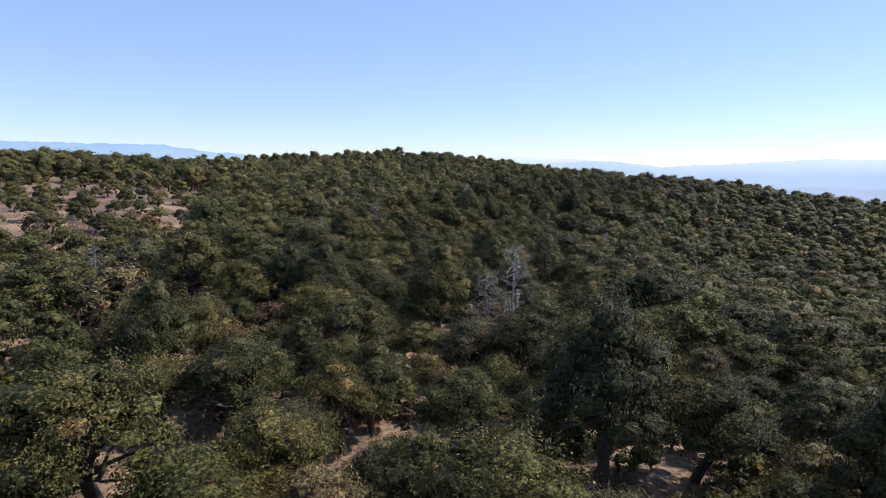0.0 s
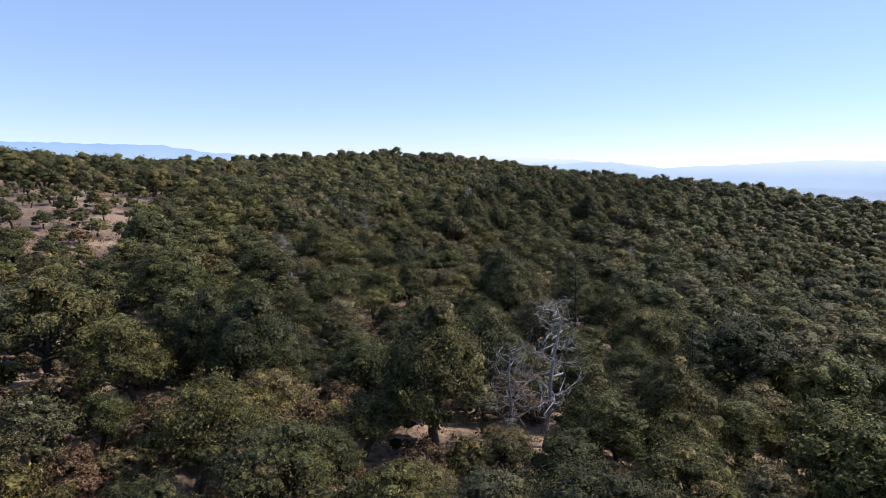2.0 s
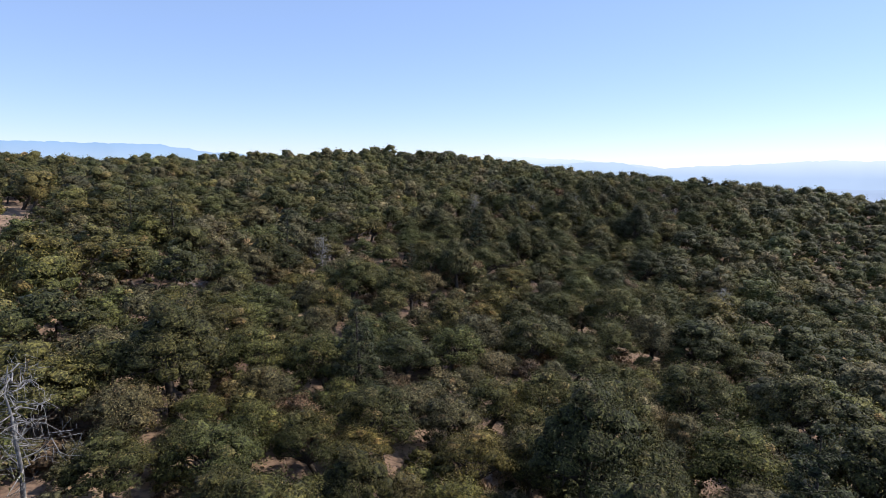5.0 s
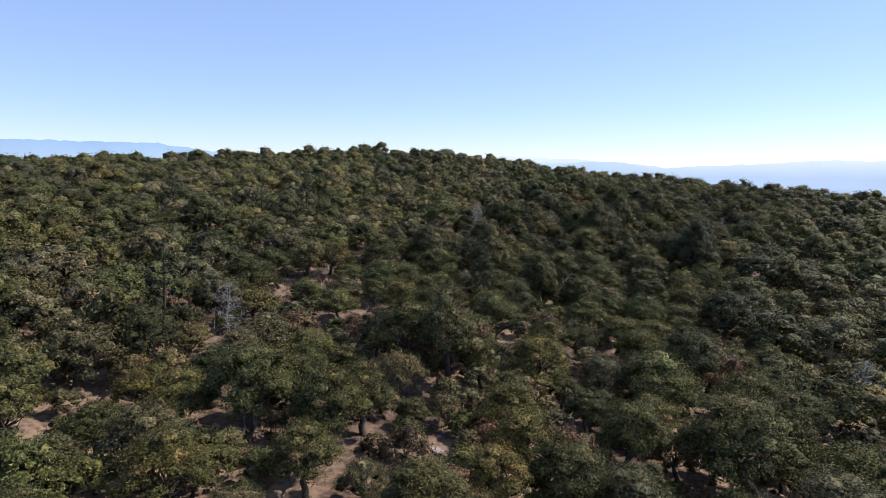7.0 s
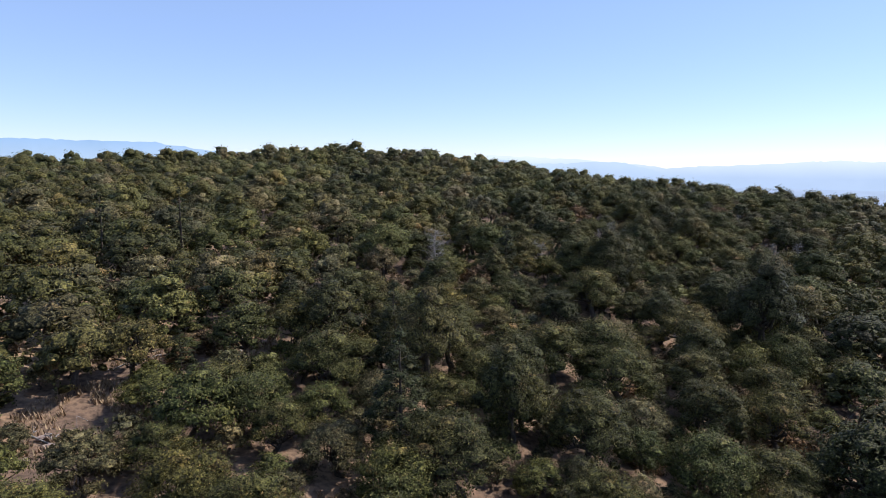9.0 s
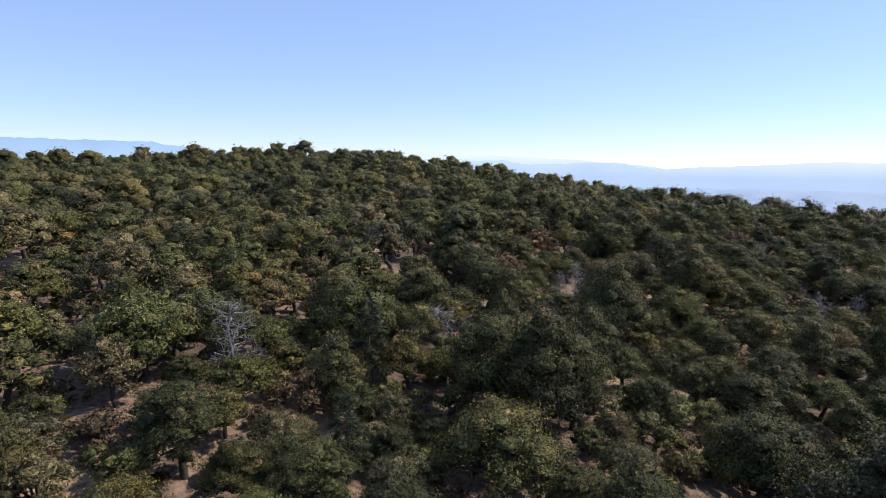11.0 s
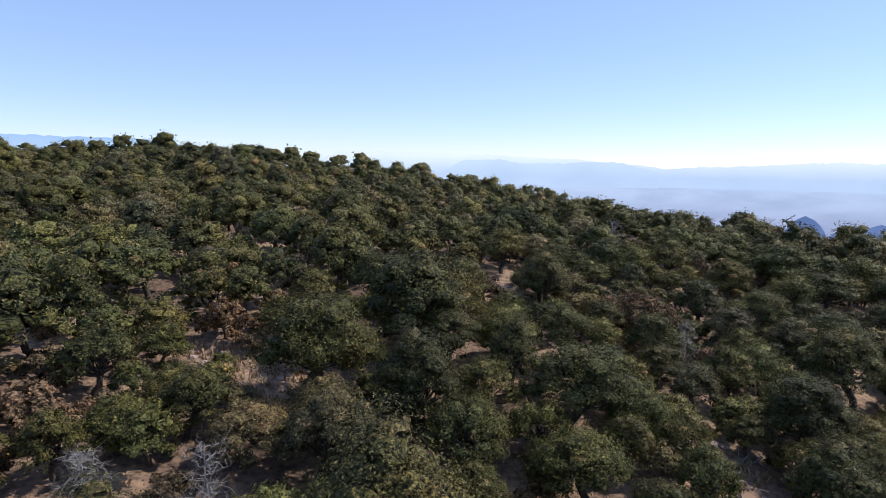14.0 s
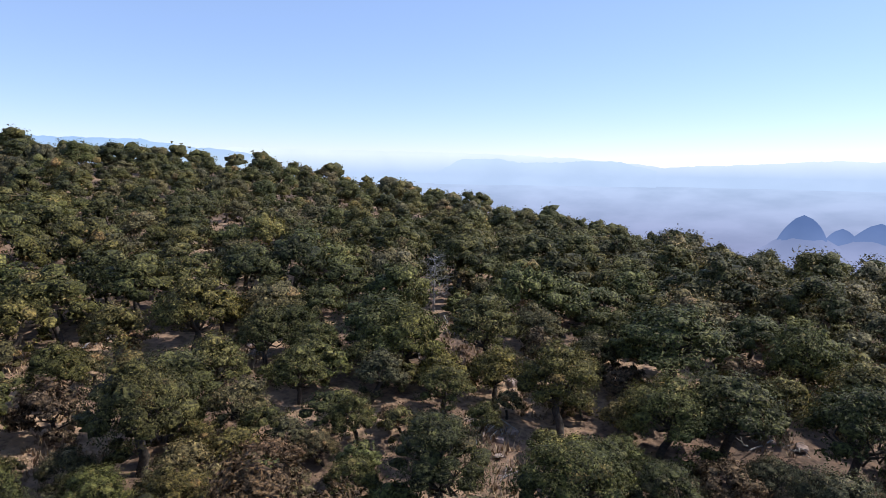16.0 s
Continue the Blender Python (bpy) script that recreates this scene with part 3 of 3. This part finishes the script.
STAND_H = [
    ("o", 43.5, 224.8, 0.75), ("g", 68.1, 226.5, 0.73), ("b", 69.2, 219.5, 0.89), ("o", 53.5, 221.2, 0.62), ("o", 52.4, 231.4, 0.65), ("d", 59.3, 235.7, 0.69),
    ("b", 49.3, 212.7, 0.60), ("o", 50.9, 216.9, 0.40), ("g", 55.5, 216.8, 0.48), ("o", 59.0, 217.4, 0.38), ("o", 61.5, 219.9, 0.38), ("o", 62.5, 223.3, 0.64),
    ("j", 67.3, 213.9, 0.71), ("b", 81.8, 231.7, 0.61), ("o", 82.0, 226.5, 0.61), ("o", 75.3, 221.4, 0.60), ("o", 56.7, 218.5, 0.50), ("u", 53.6, 215.8, 0.72),
    ("o", 56.5, 214.4, 0.45), ("o", 45.4, 230.9, 0.53), ("o", 58.1, 230.2, 0.57),
]
STAND_I = [
    ("d", 17.6, 175.9, 0.94), ("d", 30.1, 190.0, 0.65), ("d", 33.6, 191.3, 0.59), ("d", 52.7, 189.9, 0.51), ("j", 19.4, 199.3, 1.35), ("o", 21.2, 184.2, 0.85),
    ("o", 35.5, 201.2, 0.84), ("o", 24.9, 199.7, 0.74), ("b", 37.4, 184.0, 0.95), ("g", 37.3, 194.2, 0.88), ("o", 42.1, 178.6, 0.84), ("b", 9.1, 182.6, 0.79),
    ("b", 25.8, 176.9, 0.74), ("u", 9.6, 127.7, 1.44), ("u", 0.6, 117.7, 1.43), ("u", 12.6, 120.4, 1.38), ("u", 21.4, 121.7, 1.55), ("g", -18.3, 147.1, 0.88),
    ("g", -10.5, 113.2, 0.71), ("o", -12.0, 135.6, 0.77), ("o", -10.2, 138.5, 0.82), ("o", -5.1, 142.9, 0.98), ("o", 25.3, 152.8, 1.18), ("b", 20.0, 133.5, 0.98),
    ("b", -5.0, 133.1, 0.82),
]
STAND_K = [
    ("j", 27.4, 133.4, 1.23), ("d", -12.9, 117.8, 0.76), ("o", 5.4, 124.8, 0.91), ("b", -21.2, 140.1, 0.95), ("o", 34.7, 199.6, 1.06), ("o", 49.7, 221.2, 0.78),
    ("j", 39.1, 207.4, 1.12), ("o", 64.5, 204.0, 0.83), ("u", 44.7, 217.7, 1.31), ("u", 54.7, 212.0, 1.39), ("d", 56.3, 208.0, 0.55), ("o", 62.3, 227.0, 0.95),
    ("j", 45.4, 203.0, 0.61), ("o", 39.8, 226.2, 0.86), ("g", 75.7, 232.0, 0.88), ("o", 65.1, 220.5, 0.97), ("g", 36.5, 196.9, 0.69), ("b", 48.7, 202.0, 0.59),
    ("d", 22.4, 58.9, 0.38), ("u", 1.5, 117.9, 1.70), ("u", -41.8, 87.2, 1.07), ("b", -21.5, 60.1, 1.12), ("g", -13.6, 58.2, 1.06), ("g", 7.7, 62.8, 1.10),
    ("b", -0.8, 49.9, 0.96), ("b", 13.5, 78.6, 1.02),
]
LANDMARKS = STAND_I + STAND_K + STAND_A + STAND_B + STAND_C + STAND_D + STAND_E + STAND_F + STAND_G + STAND_H


FAR = {k: [[], [], [], []] for k in KINDS}


def grow(kind, x, y, s, turn, tall, which):
    d = nearness(x, y)
    if d < 23.5:
        plant(kind, 0, x, y, s, turn, tall, which)
    elif d < 33:
        plant(kind, 1, x, y, s, turn, tall, which)
    else:
        FAR[kind][0 if d < 72 else 1 if d < 135 else 2].append((x, y, s, turn, tall))


plant("juniper_tree", 0, -0.4, 43.4, 1.12, 20, 1.3, 1)
take(-0.4, 43.4, 2.0)
for i, (k, x, y, s) in enumerate(LANDMARKS):
    kind = KEY[k]
    if kind == "dead_tree":
        dead_tree(x, y, s, i, *((3.2, 2.5) if i == 0 else (5.6, 2.4)))
        take(x, y, 1.2)
    else:
        grow(kind, x, y, s, 47.0 * i, 1.0, i % 3)
        take(x, y, KINDS[kind][4] * s * 0.62)

for _ in range(70000):
    y = 322 * math.sqrt(rng.uniform(0.0018, 1))
    x = rng.uniform(-0.80 * y - 8, 0.80 * y + 8)
    s, u, turn, tall = rng.uniform(0.55, 1.12), rng.uniform(), rng.uniform(0, 360), rng.uniform(0.82, 1.12)
    if x < -150 or x > 192:
        continue
    kind = pick_kind(x, y, u)
    if nearness(x, y) > 45:
        s = 0.06 + 0.98 * s
    if kind == "pine_tree" and y > 170:
        kind = "oak_tree"
    if y > 255:                              # the crest: ragged, with taller trees here and there
        s *= rng.uniform(0.6, 1.2) if x < 10 else rng.uniform(0.5, 0.95)
        tall *= rng.uniform(0.8, 1.2)
    if x < -28 and open_ground(x, y):
        s *= 0.62
    if math.hypot(x + 38, y - 60) < 15:      # stunted growth below the stony slope
        s *= 0.6
    rad = KINDS[kind][4] * s * (0.60 if y < 200 else 0.64 if y < 255 else 0.80)
    if kind == "brush_bush" and nearness(x, y) > 110:
        continue
    if open_ground(x, y) and rng.uniform() < (0.93 if x < -28 else 0.985):
        continue
    if not free(x, y, rad):
        continue
    take(x, y, rad)
    grow(kind, x, y, s, turn, tall, int(u * 97) % 3)

# the woods go on over the slopes on both sides and behind
for _ in range(16000):
    x, y = rng.uniform(-165, 205), rng.uniform(-60, 330)
    s, u, turn = rng.uniform(0.75, 1.25), rng.uniform(), rng.uniform(0, 360)
    if abs(x) < 0.80 * y + 10 and -150 < x < 192 and y < 322:
        continue
    kind = pick_kind(x, y, u)
    rad = KINDS[kind][4] * s * 0.66
    if kind in ("brush_bush", "pine_tree") or open_ground(x, y) or not free(x, y, rad):
        continue
    take(x, y, rad)
    FAR[kind][3].append((x, y, s, turn, 1.0))

# young growth between the larger trees
for _ in range(24000):
    y = rng.uniform(13, 255)
    x = course(y) + rng.normal(0, 34)
    s, u, turn = rng.uniform(0.28, 0.50), rng.uniform(), rng.uniform(0, 360)
    kind = "grey_oak_tree" if u < 0.34 else "bright_oak_tree" if u < 0.6 else "oak_tree" if u < 0.8 else "brush_bush"
    if kind == "brush_bush":
        s *= 1.7
    rad = KINDS[kind][4] * s * 0.42
    d = nearness(x, y)
    if d > 95 or open_ground(x, y) or not free(x, y, rad):
        continue
    take(x, y, rad)
    FAR[kind][0 if d < 32 else 1].append((x, y, s, turn, 0.9))

# the rest of the woods, one object of each kind of tree
for kind, bands in FAR.items():
    if not sum(map(len, bands)):
        continue
    mat, label, cat, h, rad = KINDS[kind]
    crowns, trunks, tones, normals = Bag(), Bag(), [], []
    for band, spots in enumerate(bands):
        forms = []
        for seed in range(6):
            r = np.random.default_rng(400 + seed)
            wood, ps = shape_of(kind, r, (1, 2, 2, 2)[band])
            count, size = ((1100, 0.20), (560, 0.26), (340, 0.30), (60, 0.5))[band]
            if kind == "brush_bush":
                count //= 3
            forms.append((puff_leaves(ps, count, size, r, (0.60, 0.68, 0.74, 0.85)[band]), (wood.v[0], wood.q[0])))
        for i, (x, y, s, turn, tall) in enumerate(spots):
            (v, f, nv), tv = forms[i % 6]
            c, d = math.cos(radians(turn)) * s, math.sin(radians(turn)) * s
            M = np.array([[c, -d, 0], [d, c, 0], [0, 0, s * tall]])
            at = np.array([x, y, gz(x, y) - 0.05])
            crowns.add(v @ M.T + at, f)
            normals.append((nv @ (M * np.array([[1, 1, 1], [1, 1, 1], [0, 0, 1 / tall]])).T / s).astype(np.float32))
            tones.append(np.full(len(v), (x * 7.13 + y * 3.77) % 1.0, np.float32))
            if band < 2:
                trunks.add(tv[0] @ M.T + at, tv[1])
    ob = tagged(new(kind.replace("tree", "woods").replace("bush", "thicket")), "far stand: " + label, "woodland", kind="stuff")
    part = new("crowns", crowns.mesh("crowns", mat, True, np.concatenate(normals)))
    part.data.attributes.new("tone", "FLOAT", "POINT").data.foreach_set("value", np.concatenate(tones))
    part.parent = ob
    if trunks.v:
        part = new("trunks", trunks.mesh("trunks", BARK, True))
        part.parent = ob


# ============ stones, fallen wood and grass on the open ground ============
def rock_mesh(seed, flat):
    """An irregular weathered stone with broken faces."""
    bm = bmesh.new()
    bmesh.ops.create_icosphere(bm, subdivisions=2, radius=0.5)
    for v in bm.verts:
        d = v.co.normalized()
        k = 1 + 0.35 * noise.noise(d * 1.7 + Vector((seed, 0, 0))) + 0.12 * noise.noise(d * 5 + Vector((0, seed, 0)))
        v.co = Vector((d.x * k * 0.62, d.y * k * 0.48, max(-0.2, min(0.36, d.z * k * 0.6)) * flat))
    me = bpy.data.meshes.new("rock")
    bm.to_mesh(me)
    bm.free()
    me.materials.append(ROCK)
    return me


ROCKS = [rock_mesh(s, f) for s, f in ((1.3, 0.8), (4.1, 0.55), (7.7, 1.0), (9.2, 0.45))]
r = np.random.default_rng(31)
for i, (cx, cy, rx, ry) in enumerate(CLEARINGS):
    if nearness(cx, cy) > 75:
        continue
    for k in range(5 if rx < 9 else 14):
        x, y = cx + r.uniform(-0.8, 0.8) * rx, cy + r.uniform(-0.3, 0.9) * ry
        s = r.uniform(0.2, 0.55)
        ob = tagged(new("rock", ROCKS[(i + k) % 4]), "weathered pinkish brown stone lying on bare soil", "rock", "stones on open ground")
        ob.matrix_world = pose(x, y, gz(x, y) + 0.05 * s, r.uniform(-8, 8), r.uniform(-8, 8), r.uniform(0, 360)) @ Matrix.Diagonal((s, s, s, 1))

# flat slabs of bedrock beside the first clearing
for x, y, s, turn in ((-5.0, 31.2, 2.6, 15), (-6.6, 35.0, 2.2, 60), (-8.6, 34.0, 1.8, 110), (-11.4, 27.2, 2.4, 30), (-9.6, 29.4, 1.7, 80)):
    ob = tagged(new("rock_slab", ROCKS[3]), "flat slab of pinkish bedrock in a clearing", "rock", "flat rock slabs")
    ob.matrix_world = pose(x, y, gz(x, y) + 0.02, 0, 0, turn) @ Matrix.Diagonal((s, s, s * 0.7, 1))


def fallen_branch(x, y, size, turn, seed):
    """A dead grey limb with a few crooked side twigs, lying on the ground."""
    q = np.random.default_rng(seed)
    ob = tagged(new("fallen_branch"), "bleached dead branch lying on the ground", "branch", "fallen branches")
    stem = Bag()
    stem.add(*limb((-1.0, 0, 0.05), (1.1, q.normal(0, 0.2), 0.18), 0.055, 0.022, q, 5, 0.25, 6))
    new("stem", stem.mesh("stem", DEADWOOD, True)).parent = ob
    for k in range(5):
        bag = Bag()
        s = np.array([q.uniform(-0.4, 1.0), 0, 0.1])
        bag.add(*limb(s, s + np.array([q.uniform(0.1, 0.6), q.normal(0, 0.45), q.uniform(0.0, 0.5)]), 0.026, 0.010, q, 4, 0.4, 4))
        new("twig", bag.mesh("twig", DEADWOOD, True)).parent = ob
    ob.matrix_world = pose(x, y, gz(x, y), 0, 0, turn) @ Matrix.Diagonal((size, size, size, 1))


seed = 0
for cx, cy, rx, ry in CLEARINGS:
    if nearness(cx, cy) > 55:
        continue
    for k in range(3):
        seed += 1
        fallen_branch(cx + r.uniform(-1, 1) * rx, cy + r.uniform(-0.4, 1) * ry, r.uniform(0.6, 1.25), r.uniform(0, 360), 700 + seed)

# dry grass: tufts of blades on the open ground and between the trees
tufts = Bag()
spots = []
for cx, cy, rx, ry in CLEARINGS:
    d = nearness(cx, cy)
    for k in range(int(min(420, 26 * rx * ry)) if d < 75 else 0):
        a, u = r.uniform(0, 6.283), math.sqrt(r.uniform())
        spots.append((cx + 1.15 * rx * u * math.cos(a), cy + 1.15 * ry * u * math.sin(a)))
for k in range(4200):
    y = r.uniform(14, 235)
    spots.append((course(y) + r.normal(0, 11), y))
for x, y in spots:
    if noise.noise((x * 0.35, y * 0.35, 1.0)) < -0.12:
        continue
    z = gz(x, y)
    a = r.uniform(0, 6.283, 7)
    ln, w = r.uniform(0.16, 0.40, 7), r.uniform(0.03, 0.06, 7)
    bx, by = x + r.normal(0, 0.10, 7), y + r.normal(0, 0.10, 7)
    tip = np.stack([bx + np.cos(a) * ln * 0.6, by + np.sin(a) * ln * 0.6, z + ln], 1)
    l0 = np.stack([bx - np.sin(a) * w, by + np.cos(a) * w, np.full(7, z - 0.03)], 1)
    l1 = np.stack([bx + np.sin(a) * w, by - np.cos(a) * w, np.full(7, z - 0.03)], 1)
    tufts.add(np.stack([l0, l1, tip], 1).reshape(-1, 3), np.arange(21).reshape(7, 3))
tagged(new("dry_grass", tufts.mesh("dry_grass", GRASS)), "straw-coloured dry grass tufts on stony soil", "grass", kind="stuff")
